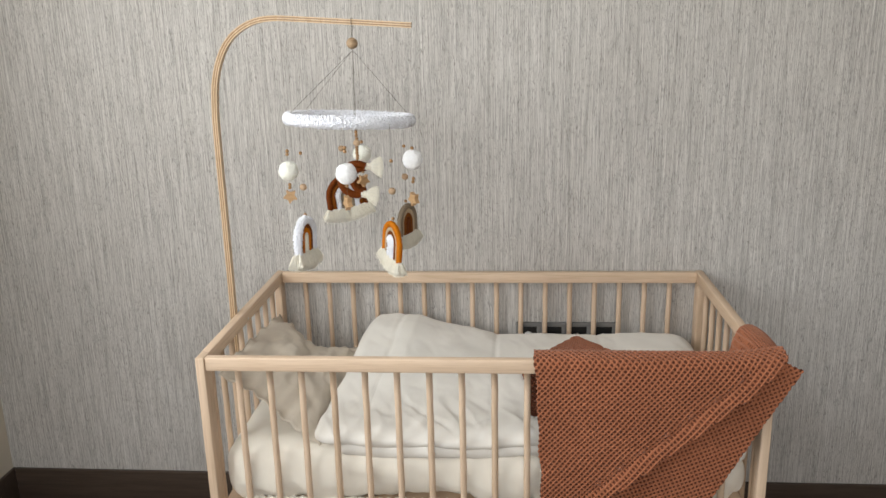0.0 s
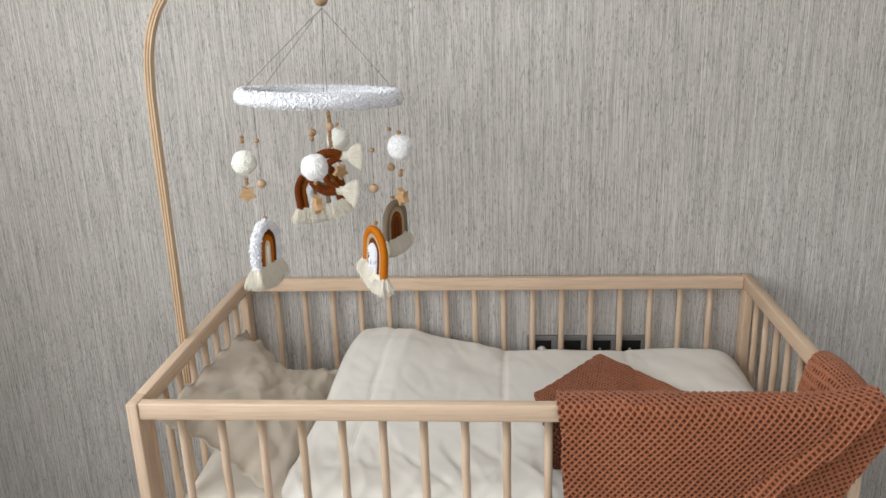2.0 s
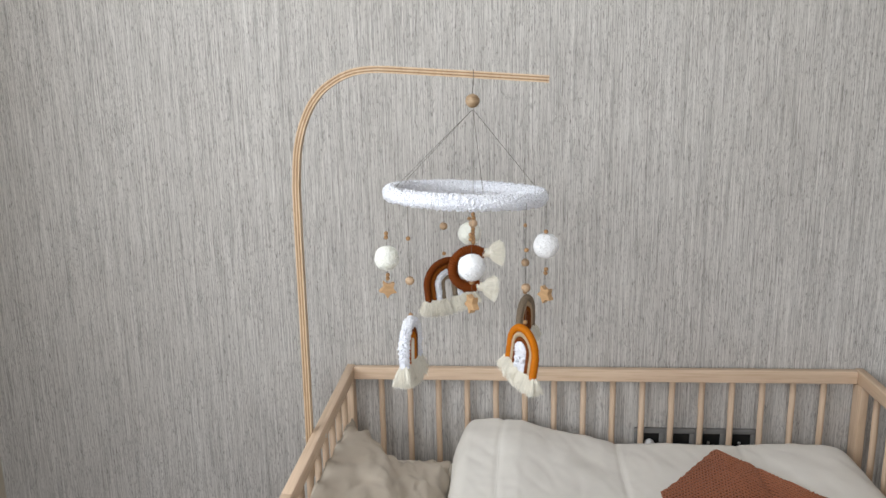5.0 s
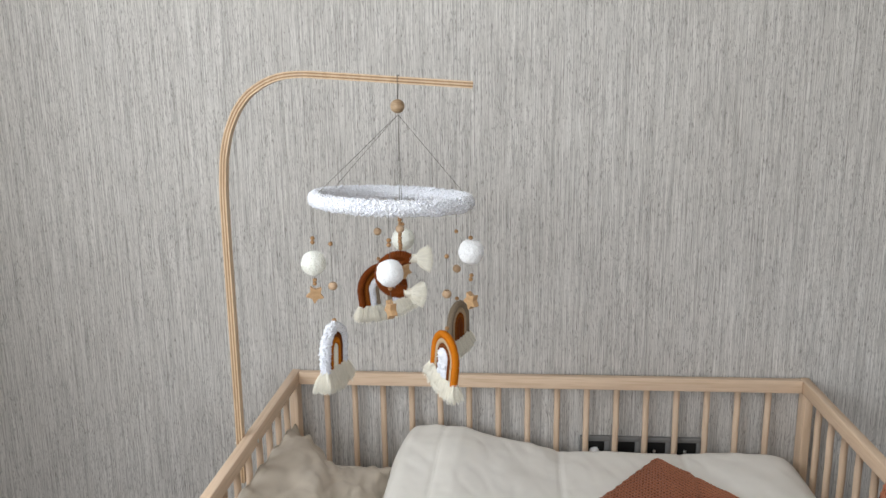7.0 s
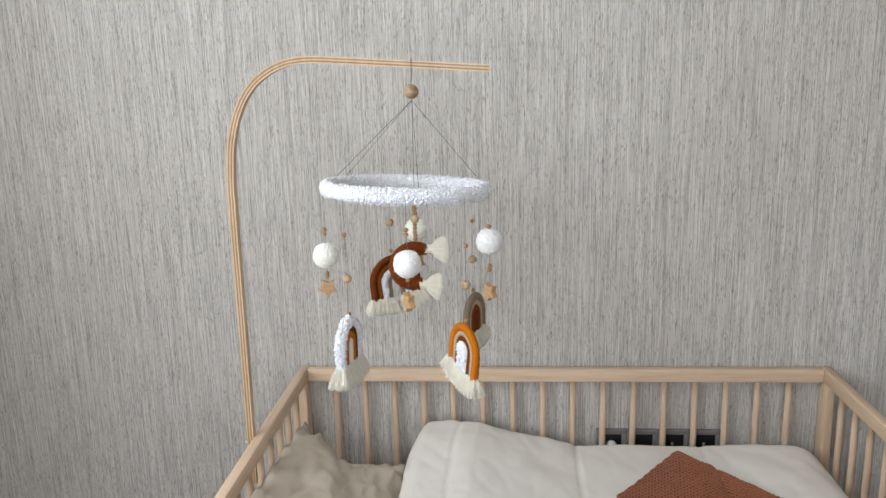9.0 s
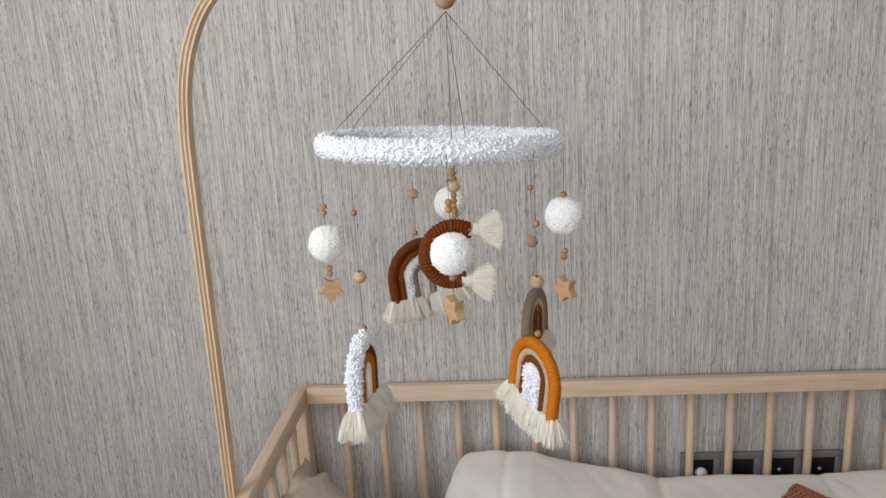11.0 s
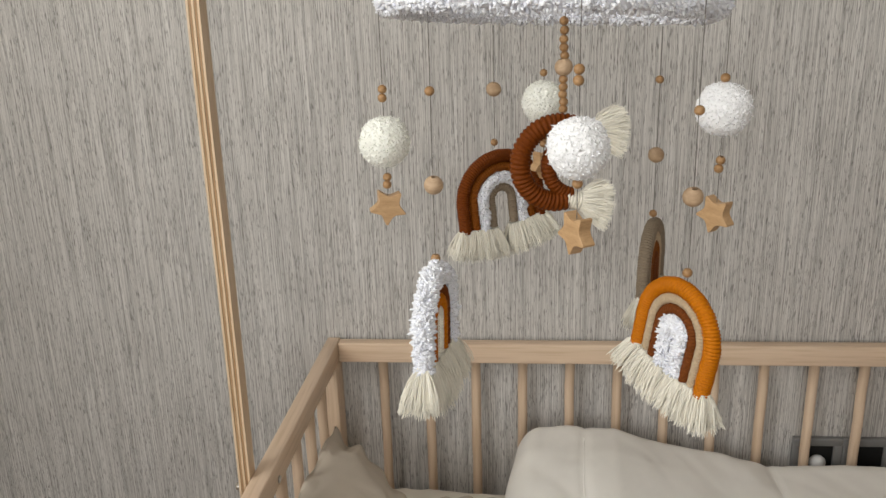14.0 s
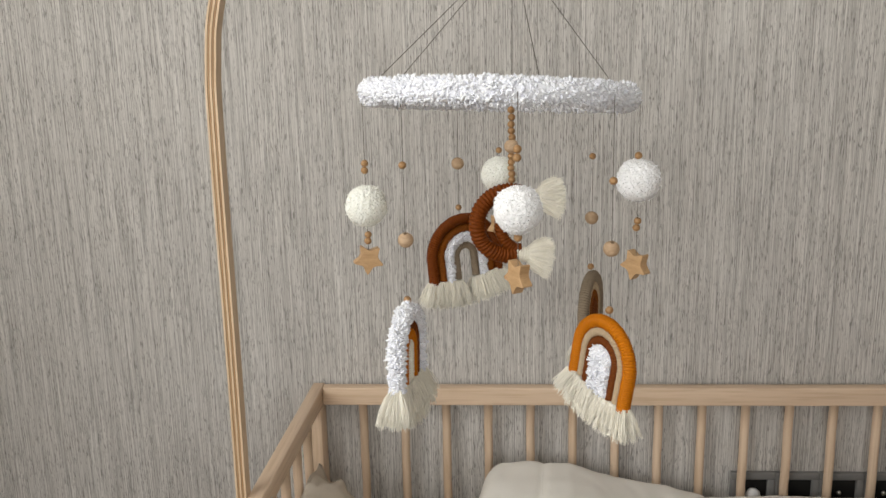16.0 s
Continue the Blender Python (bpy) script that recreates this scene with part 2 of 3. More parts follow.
def rounded(lo, hi, r, step):
    """A box with rounded edges of the radii r along x, y, z, on an even grid."""
    lo, hi, r = (np.array(v, float) for v in (lo, hi, r))
    size = hi - lo
    counts = [max(3, int(round(s / step))) for s in size]
    geos = []
    for axis in range(3):
        u, v = [k for k in range(3) if k != axis]
        for side in (0, 1):
            pts = []
            for i in range(counts[u] + 1):
                for j in range(counts[v] + 1):
                    q = np.zeros(3)
                    q[u], q[v], q[axis] = i / counts[u], j / counts[v], side
                    pts.append(lo + q * size)
            fs = grid_faces(counts[u] + 1, counts[v] + 1)
            if (side == 0) == (axis != 1):
                fs = [f[::-1] for f in fs]
            geos.append((pts, fs))
    verts, faces = joined(*geos)
    verts = np.array(verts)
    inner = np.clip(verts, lo + r, hi - r)
    q = (verts - inner) / r
    far = np.linalg.norm(q, axis=1)[:, None]
    verts = np.where(far > 1e-9, inner + r * q / np.maximum(far, 1e-9), verts)
    key, index, seen = {}, [], []
    for v in verts:
        k = tuple(np.round(v, 5))
        if k not in key:
            key[k] = len(seen)
            seen.append(v)
        index.append(key[k])
    faces = [[index[i] for i in f] for f in faces]
    return np.array(seen), [f for f in faces if len(set(f)) == 4] + [list(dict.fromkeys(f)) for f in faces if len(set(f)) == 3]


def ball(r, nu=12, nv=8, squash=1.0, hole=0.0):
    """A turned bead with a bored hole along z."""
    pts = []
    a0 = math.asin(min(hole / r, 0.95)) if hole else 0.02
    for j in range(nv + 1):
        w = a0 + (math.pi - 2 * a0) * j / nv
        for i in range(nu):
            pts.append((r * math.sin(w) * math.cos(2 * math.pi * i / nu), r * math.sin(w) * math.sin(2 * math.pi * i / nu), squash * r * math.cos(w)))
    faces = [f[::-1] for f in grid_faces(nv + 1, nu, False, True)]
    n = len(pts)
    if hole:
        pts += [(0.8 * hole * math.cos(2 * math.pi * i / nu), 0.8 * hole * math.sin(2 * math.pi * i / nu), z) for z in (0.4 * r, -0.4 * r) for i in range(nu)]
        for i in range(nu):
            k = (i + 1) % nu
            faces += [(i, k, n + k, n + i), (n + i, n + k, n + nu + k, n + nu + i)]
            m = nv * nu
            faces += [(n + nu + i, n + nu + k, m + k, m + i)]
    else:
        faces += [tuple(range(nu)), tuple(range(nv * nu, (nv + 1) * nu))[::-1]]
    return pts, faces


def wave(x, y, z, scale=1.0):
    return noise.noise(Vector((x * scale, y * scale, z * scale)))


# ---- the room ----
def room():
    t = 0.15
    ob = part("wall_back", box((LEFT - t, BACK, 0), (RIGHT + t, BACK + t, HIGH), 0), WALLPAPER, smooth=False)
    tagged(ob, "grey-beige wallpaper with fine vertical streaks", "wall", kind="structure")
    y0, y1, z0, z1 = WIN
    left = joined(box((LEFT - t, FRONT, 0), (LEFT, y0, HIGH), 0), box((LEFT - t, y1, 0), (LEFT, BACK, HIGH), 0),
                  box((LEFT - t, y0, 0), (LEFT, y1, z0), 0), box((LEFT - t, y0, z1), (LEFT, y1, HIGH), 0))
    tagged(part("wall_left", left, CREAM_WALL, smooth=False), "plain cream painted wall", "wall", kind="structure")
    a0, a1, c0, c1 = WIN2
    behind = joined(box((LEFT - t, FRONT - t, 0), (a0, FRONT, HIGH), 0), box((a1, FRONT - t, 0), (RIGHT + t, FRONT, HIGH), 0),
                    box((a0, FRONT - t, 0), (a1, FRONT, c0), 0), box((a0, FRONT - t, c1), (a1, FRONT, HIGH), 0))
    tagged(part("wall_front", behind, PLASTER, smooth=False), "plain warm beige painted wall", "wall", kind="structure")
    tagged(part("wall_right", box((RIGHT, FRONT, 0), (RIGHT + t, BACK, HIGH), 0), PLASTER, smooth=False), "plain warm beige painted wall", "wall", kind="structure")
    tagged(part("ceiling", box((LEFT - t, FRONT - t, HIGH), (RIGHT + t, BACK + t, HIGH + t), 0), WHITE, smooth=False), "plain white painted ceiling", "ceiling", kind="structure")
    tagged(part("floor", box((LEFT - t, FRONT - t, -t), (RIGHT + t, BACK + t, 0), 0), FLOORING, smooth=False), "brown wooden floor", "floor", kind="structure")

    def skirting(lo, hi):
        tagged(part("baseboard", box(lo, hi, 0.003), SKIRT), "dark brown skirting board along the wall", "baseboard", kind="structure")
    skirting((LEFT + 0.012, BACK - 0.013, 0), (RIGHT, BACK, 0.119))
    skirting((LEFT, FRONT, 0), (LEFT + 0.012, BACK, 0.119))
    x0, x1 = LEFT - 0.13, LEFT - 0.09
    win = base("window_1", (x0, (y0 + y1) / 2, z0))
    tagged(win, "white framed window in the beige wall", "window", kind="structure")
    w = 0.05
    for lo, hi in (((x0, y0, z0), (x1, y1, z0 + w)), ((x0, y0, z1 - w), (x1, y1, z1)), ((x0, y0, z0 + w), (x1, y0 + w, z1 - w)), ((x0, y1 - w, z0 + w), (x1, y1, z1 - w))):
        part("window_frame", box(lo, hi, 0.004), WHITE, win)
    b0, b1 = FRONT - 0.13, FRONT - 0.09
    win = base("window_2", ((a0 + a1) / 2, b0, c0))
    tagged(win, "white framed window in the beige wall", "window", kind="structure")
    for lo, hi in (((a0, b0, c0), (a1, b1, c0 + w)), ((a0, b0, c1 - w), (a1, b1, c1)), ((a0, b0, c0 + w), (a0 + w, b1, c1 - w)), ((a1 - w, b0, c0 + w), (a1, b1, c1 - w))):
        part("window_frame", box(lo, hi, 0.004), WHITE, win)


room()


# ---- cot ----
L, D, TOP = 1.24, 0.66, 0.80
PITCH = 0.0706
POST_X, POST_Y, RAIL_H, RAIL_T = 0.020, 0.042, 0.032, 0.020
LOW = 0.20


def cot():
    ob = tagged(base("cot", (L / 2, D / 2, 0)), "pale natural wood baby cot with round bars, standing against the wall", "cot")
    b = 0.0022
    for x in (0, L - POST_X):
        for y in (0, D - POST_Y):
            part("post", box((x, y, 0), (x + POST_X, y + POST_Y, TOP - RAIL_H if y else TOP - 0.0005), b), BEECH_Z, ob)
        part("end_rail", box((x, POST_Y, TOP - RAIL_H), (x + POST_X, D, TOP), b), BEECH_Y, ob)
        part("lower_end_rail", box((x, POST_Y, LOW - RAIL_H), (x + POST_X, D - POST_Y, LOW), b), BEECH_Y, ob)
    for y in (0.004, D - 0.003 - RAIL_T):
        part("long_rail", box((POST_X, y, TOP - RAIL_H), (L - POST_X, y + RAIL_T, TOP - 0.001), b), BEECH_X, ob)
        part("lower_long_rail", box((POST_X, y, LOW - RAIL_H), (L - POST_X, y + RAIL_T, LOW), b), BEECH_X, ob)
    part("mattress_base", box((POST_X, 0.03, 0.405), (L - POST_X, D - 0.03, 0.423), 0.002), BEECH_X, ob)
    n = 12
    pts = [(0.0004 * math.sin(3 * k), 0.0004 * math.cos(2 * k), LOW - 0.002 + (TOP - RAIL_H - LOW + 0.004) * k / n) for k in range(n + 1)]
    bar = data_of("bar", *tube(pts, 0.0073, 14), BEECH_Z)
    for k in range(16):
        for x, y in ((0.0900 + k * PITCH, 0.014), (0.0862 + k * 0.0707, D - 0.013)):
            part("bar", bar, BEECH_Z, ob, at=(x, y, 0), turn=(0, 0, 53 * k))
    for k in range(8):
        for x in (POST_X / 2, L - POST_X / 2):
            part("bar", bar, BEECH_Z, ob, at=(x, 0.062 + k * PITCH, 0), turn=(0, 0, 31 * k))
    for x, y, side in ((POST_X, 0.311, 1),):
        disc = tube([(x - 0.001, y, TOP - 0.023), (x + 0.0012, y, TOP - 0.023)], 0.0042, 14)
        part("screw", disc, STEEL, ob, "small steel screw head")


cot()


# ---- bedding ----
def crisp(x, y, z):
    """Thin sharp folds of pulled cloth, from 0 to 1."""
    return max(0.0, 0.16 - abs(wave(x, y, z))) / 0.16


def mattress():
    v, f = rounded((0.022, 0.028, 0.424), (1.216, 0.634, 0.565), (0.06, 0.05, 0.066), 0.012)
    for p in v:
        x, y, z = p
        edge = 1.0 if y < 0.12 else 0.4
        n = wave(x * 5, y * 9, z * 14) * 0.011 + wave(x * 22 + z * 12, y * 14, z * 9 + 3) * 0.0065 + wave(x * 48 + z * 30, y * 20, z * 14) * 0.0022 + crisp(x * 16 + z * 11, y * 10, z * 7) * 0.0055
        p[2] += n * (0.5 if z > 0.5 else 1.0) * edge
        p[1] = max(p[1] + n * edge * 0.8, 0.024)
        if z > 0.5:
            p[2] += 0.014 * math.exp(-((x - 0.12) / 0.10) ** 2)
    ob = tagged(part("mattress", (v, f), SHEET), "soft mattress in a wrinkled cream sheet lying in the cot", "mattress")
    line = [(0.075 + 1.08 * k / 400, 0.040 - 0.004 * math.sin(k * 0.9) - 0.003 * wave(k * 0.31, 2, 5), 0.431 + 0.004 * wave(k * 0.4, 7, 1)) for k in range(401)]
    part("sheet_hem", tube(line, lambda s, w: 0.0055 + 0.0018 * math.sin(700 * s) + 0.001 * math.sin(3 * w), 8), SHEET, ob, "gathered elastic sheet hem")


def duvet_top(x, y):
    back = 0.688 - 0.057 * min(max((x - 0.40) / 0.24, 0), 1) ** 0.9
    back -= 0.004 * math.sin(max(x - 0.64, 0) * 9)
    if x > 1.12:
        back -= 0.022 * ((x - 1.12) / 0.08) ** 2
    front = 0.612 + 0.006 * math.sin(x * 11)
    s = min(max((y - 0.03) / 0.5, 0), 1)
    z = front + (back - front) * (s ** 0.8)
    for seam in (0.352, 0.645, 0.94):
        z -= 0.0032 * math.exp(-((x - seam) / 0.006) ** 2)
    return z


def duvet_crease(x, y):
    fold = 0.0052 * wave(x * 9 + y * 4, y * 7 - x * 2, 3) + 0.0026 * wave(x * 24, y * 16, 8)
    for seam in (0.352, 0.645, 0.94):
        fold += 0.0011 * math.exp(-((x - seam) / 0.025) ** 2) * wave(x * 12, y * 55, 31)
    fold += (0.0004 + 0.0045 * max(0, 1 - y / 0.20)) * crisp(x * 17 + y * 9, y * 6, 12)
    sharp = abs(wave(x * 13 + y * 6, y * 9, 17))
    return fold - 0.004 * max(0, 0.25 - sharp) * 4 * (0.35 + min(1, max(0, (0.2 - y) / 0.08)))


def duvet():
    ob = tagged(base("duvet", (0.72, 0.33, 0.56)), "folded cream satin duvet with stitched seams lying on the mattress", "duvet")
    v, f = rounded((0.285, 0.032, 0.548), (1.205, 0.62, 0.592), (0.03, 0.02, 0.02), 0.010)
    for p in v:
        x, y, z = p
        p[1] += (0.006 * wave(x * 7, 1, 2) + 0.003 * wave(x * 25, 4, z * 20)) * (y < 0.2)
        p[2] += (0.012 * wave(x * 6, 5, 1)) * (y < 0.25) - 0.006 * (y < 0.1)
        p[0] += 0.012 * wave(y * 8, 2, 3)
    part("lower_fold", (v, f), DUVET, ob)
    zlo, zhi = 0.566, 0.660
    v, f = rounded((0.242, 0.026, zlo), (1.208, 0.622, zhi), (0.042, 0.035, 0.045), 0.0055)
    for p in v:
        x, y, z = p
        w = (z - zlo) / (zhi - zlo)
        low = zlo + 0.010 * wave(x * 6, 5, 1) 
        top = duvet_top(x, y)
        crease = duvet_crease(x, y)
        p[2] = low + w * (top + crease - low)
        p[1] += (0.007 * wave(x * 8, 3, z * 10) + 0.004 * wave(x * 28, 3, z * 18)) * max(0, 1 - y / 0.15)
        p[0] += (y - 0.05) * 0.078 * max(0, 1 - (x - 0.25) / 0.5) + 0.008 * wave(y * 9, z * 12, 6) * (x < 0.4)
    part("upper_fold", (v, f), DUVET, ob)
    for seam in (0.352, 0.645):
        line = []
        for k in range(90):
            y = 0.066 + 0.50 * k / 89
            shift = (y - 0.05) * 0.078 * max(0, 1 - (seam - 0.25) / 0.5)
            line.append((seam + shift + 0.0012 * math.sin(y * 23), y, duvet_top(seam, y) + duvet_crease(seam, y) - 0.0004))
        part("seam", tube(line, 0.0014, 6), DUVET, ob, "stitched seam")


def pillow():
    FL, FR, BL, BR = (Vector(c) for c in ((0.024, 0.060, 0.732), (0.250, 0.050, 0.560), (0.014, 0.585, 0.694), (0.262, 0.530, 0.606)))
    n = 56
    tops, lows = [], []
    normal = (FR - FL).cross(BL - FL).normalized()
    if normal.z < 0:
        normal = -normal
    for i in range(n + 1):
        for j in range(n + 1):
            u, v = i / n, j / n
            e = min(u, 1 - u, v, 1 - v)
            pu, pv = u - 0.03 * math.sin(math.pi * v) * (1 - 2 * u), v - 0.05 * math.sin(math.pi * u) * (1 - 2 * v) * -1
            c = (FL * (1 - pu) + FR * pu) * (1 - pv) + (BL * (1 - pu) + BR * pu) * pv
            # the case sags between its raised back corner and the lobe beside it
            c += Vector((0, 0, -0.052 * math.exp(-((u - 0.45) / 0.24) ** 2) * max(0, (v - 0.45) / 0.55) ** 1.3))
            c += Vector((0, 0, -0.016 * math.exp(-((u - 0.10) / 0.05) ** 2) * max(0, (v - 0.8) / 0.2)))
            body = min(1.0, max(0.0, (e - 0.035) / 0.30))
            puff = math.sin(body * math.pi / 2) ** 0.8
            wr = 0.013 * wave(u * 4 + v * 2, v * 5, 5) + 0.006 * wave(u * 11, v * 9 + u * 4, 9) + 0.0028 * crisp(u * 5 + v * 3, v * 4 - u * 2, 4) - 0.0035 * max(0, 0.12 - abs(wave(u * 4 + v * 2, v * 5 - u * 3, 21))) * 8
            ruffle = normal * (0.010 * math.sin(31 * v + 7 * u) + 0.006 * math.sin(47 * u)) * (1 - body) * (0.6 if e < 0.06 else 0.3)
            tops.append(c + normal * (0.040 * puff + wr * (0.3 + body)) + ruffle)
            lows.append(c - normal * (0.034 * puff + 0.0015) + ruffle)
    tops = [(max(p[0], 0.0205), p[1], p[2]) for p in tops]
    lows = [(max(p[0], 0.0200), p[1], p[2]) for p in lows]
    m = n + 1
    faces = grid_faces(m, m) + [f[::-1] for f in grid_faces(m, m, start=m * m)]
    rim = [i * m for i in range(m)] + [n * m + j for j in range(1, m)] + [i * m + n for i in range(n - 1, -1, -1)] + [j for j in range(n - 1, 0, -1)]
    for a, b in zip(rim, rim[1:] + rim[:1]):
        faces.append((a, a + m * m, b + m * m, b))
    tagged(part("pillow", (tops + lows, faces), PILLOW), "crumpled beige cotton pillow leaning on the cot end", "pillow")


mattress()
duvet()
pillow()


# ---- waffle blanket over the front rail ----
def waffle(a, b, turn, pitch=0.0089):
    """Height of the waffle weave over the cloth: raised ridges round square pits, from 0 to 1."""
    c, s = math.cos(turn), math.sin(turn)
    p, q = (c * a + s * b) / pitch, (c * b - s * a) / pitch
    edge = np.minimum(abs(p - np.round(p)), abs(q - np.round(q))) * 2
    return np.clip(1 - 1.15 * edge, 0, 1)


def cloth(place, cloth_xy, nu, nv, turn, flip=False, depth=0.0056):
    """A sheet from place(s, t), raised along its normal by the weave; also tells which faces lie in the pits."""
    s = np.linspace(0, 1, nu)
    t = np.linspace(0, 1, nv)
    p = np.array([[place(a, b) for b in t] for a in s], float)
    xy = np.array([[cloth_xy(a, b) for b in t] for a in s], float)
    du, dv = np.gradient(p, axis=0), np.gradient(p, axis=1)
    n = np.cross(du, dv)
    n /= np.linalg.norm(n, axis=2)[..., None] + 1e-12
    if flip:
        n = -n
    up = waffle(xy[..., 0], xy[..., 1], turn)
    p = p + n * (depth * up)[..., None]
    f = grid_faces(nu, nv)
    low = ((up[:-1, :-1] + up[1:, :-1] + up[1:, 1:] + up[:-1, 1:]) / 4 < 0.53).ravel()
    return p.reshape(-1, 3), ([q[::-1] for q in f] if flip else f), low


def blanket():
    over = [(0.029, 0.8045), (0.020, 0.8085), (0.006, 0.8090), (-0.006, 0.8065), (-0.012, 0.798)]

    def rail_curve(d, off):
        """Place across the rail: d metres of cloth from its inner edge."""
        ys, zs = [q[0] for q in over], [q[1] for q in over]
        run = [0.0]
        for k in range(1, len(over)):
            run.append(run[-1] + math.hypot(ys[k] - ys[k - 1], zs[k] - zs[k - 1]))
        if d < run[-1]:
            y, z = np.interp(d, run, ys), np.interp(d, run, zs)
        else:
            y, z = ys[-1] - 0.010 * (1 - math.exp(-(d - run[-1]) / 0.05)), zs[-1] - (d - run[-1])
        return y - off * min(1, d / 0.03), z + off * 0.5 * max(0, 1 - d / run[-1])

    def front(s, t):
        x = 0.741 + s * 0.512
        bottom = 0.378 + s * 0.425
        length = 0.045 + 0.80 - bottom
        d = t * length
        y, z = rail_curve(d, 0.010)
        hem = max(0, 1 - (1 - t) * length / 0.05) ** 0.5
        y -= 0.013 * hem * (1 - 0.5 * s) + 0.006 * wave(x * 6, z * 5, 3) * min(1, d / 0.1) + 0.004 * math.sin(9 * x + 6 * z) * min(1, d / 0.1)
        y += 0.006 * math.exp(-(((1 - t) * length - 0.040) / 0.011) ** 2) * min(1, d / 0.1)
        z += 0.014 * max(0, (s - 0.75) / 0.25) ** 2
        x += (1 - s) * 0.05 * (0.80 - z) * (d > 0.02) + 0.002 * math.sin(z * 60)
        return x, y, z

    def front_xy(s, t):
        return 0.512 * s, t * (0.845 - 0.378 - 0.425 * s)

    def under(s, t):
        tl, tr, br, bl = (0.86, 0.80), (1.286, 0.788), (1.0, 0.275), (0.80, 0.30)
        x = (tl[0] * (1 - s) + tr[0] * s) * (1 - t) + (bl[0] * (1 - s) + br[0] * s) * t
        z = (tl[1] * (1 - s) + tr[1] * s) * (1 - t) + (bl[1] * (1 - s) + br[1] * s) * t
        z += 0.030 * math.exp(-((s - 0.86) / 0.09) ** 2) * (1 - t) ** 3
        y = -0.009 - 0.006 * s + 0.006 * wave(x * 7, z * 6, 11) * (t > 0.03)
        return x, min(y, -0.005), z

    def under_xy(s, t):
        x, _, z = under(s, t)
        return x, z

    def inner(s, t):
        x0 = 0.741 + 0.47 * s
        fx = np.interp(s, (0, 0.30, 0.6, 1), (0.716, 0.874, 1.03, 1.195))
        fy = np.interp(s, (0, 0.30, 0.6, 1), (0.350, 0.545, 0.360, 0.160))
        if t < 0.3:
            k = t / 0.3
            x, y = x0 - 0.012 * math.sin(math.pi * k), 0.031 + 0.055 * k ** 1.6
            z = 0.806 - (0.806 - duvet_top(x, y) - 0.012) * math.sin(k * math.pi / 2)
        else:
            k = (t - 0.3) / 0.7
            x, y = x0 + (fx - x0) * k, 0.086 + (fy - 0.086) * k
            z = duvet_top(x, y) + 0.012 + 0.010 * math.sin(math.pi * k) * math.sin(math.pi * s)
        return x + 0.004 * wave(x * 9, y * 9, 2), y, z

    def inner_xy(s, t):
        x, y, z = inner(s, t)
        return x, 0.2 * min(t / 0.3, 1) + (y - 0.086 if t > 0.3 else 0)

    def corner(s, t):
        y = 0.165 - 0.180 * s
        w = t * math.pi
        bulge = math.sin(math.pi * min(1, 0.12 + 0.88 * s)) ** 0.6
        inside, outside = 0.045 + 0.030 * s, 0.014 + 0.020 * s
        x = 1.230 - math.cos(w) * (0.020 + 0.014 * bulge)
        z = 0.790 + (0.013 + 0.014 * bulge) * math.sin(w)
        if t < 0.3:
            z -= inside * (1 - t / 0.3) ** 1.2
            x -= 0.012 * (1 - t / 0.3)
        if t > 0.75:
            z -= outside * ((t - 0.75) / 0.25) ** 1.2
        return x, y + 0.02 * math.sin(w) * (1 - s), z

    def corner_xy(s, t):
        return 0.18 * s, 0.15 * t

    pieces = (cloth(front, front_xy, 330, 300, 0.74, True), cloth(under, under_xy, 260, 290, 0.42, True),
              cloth(inner, inner_xy, 290, 380, 0.6), cloth(corner, corner_xy, 140, 120, 0.1))
    geo = joined(*((v, f) for v, f, _ in pieces))
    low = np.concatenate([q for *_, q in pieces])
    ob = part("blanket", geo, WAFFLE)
    # faces down in the pits take the darker brown as painted shade
    ob.data.materials.append(PIT_SHADE)
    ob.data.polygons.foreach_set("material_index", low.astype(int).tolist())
    solid = ob.modifiers.new("thickness", "SOLIDIFY")
    solid.thickness, solid.offset = 0.003, -1
    tagged(ob, "rust-brown waffle-weave cotton blanket draped over the cot rail", "blanket")


blanket()


# ---- bent plywood holder of the mobile ----
ARM_Y = 0.284


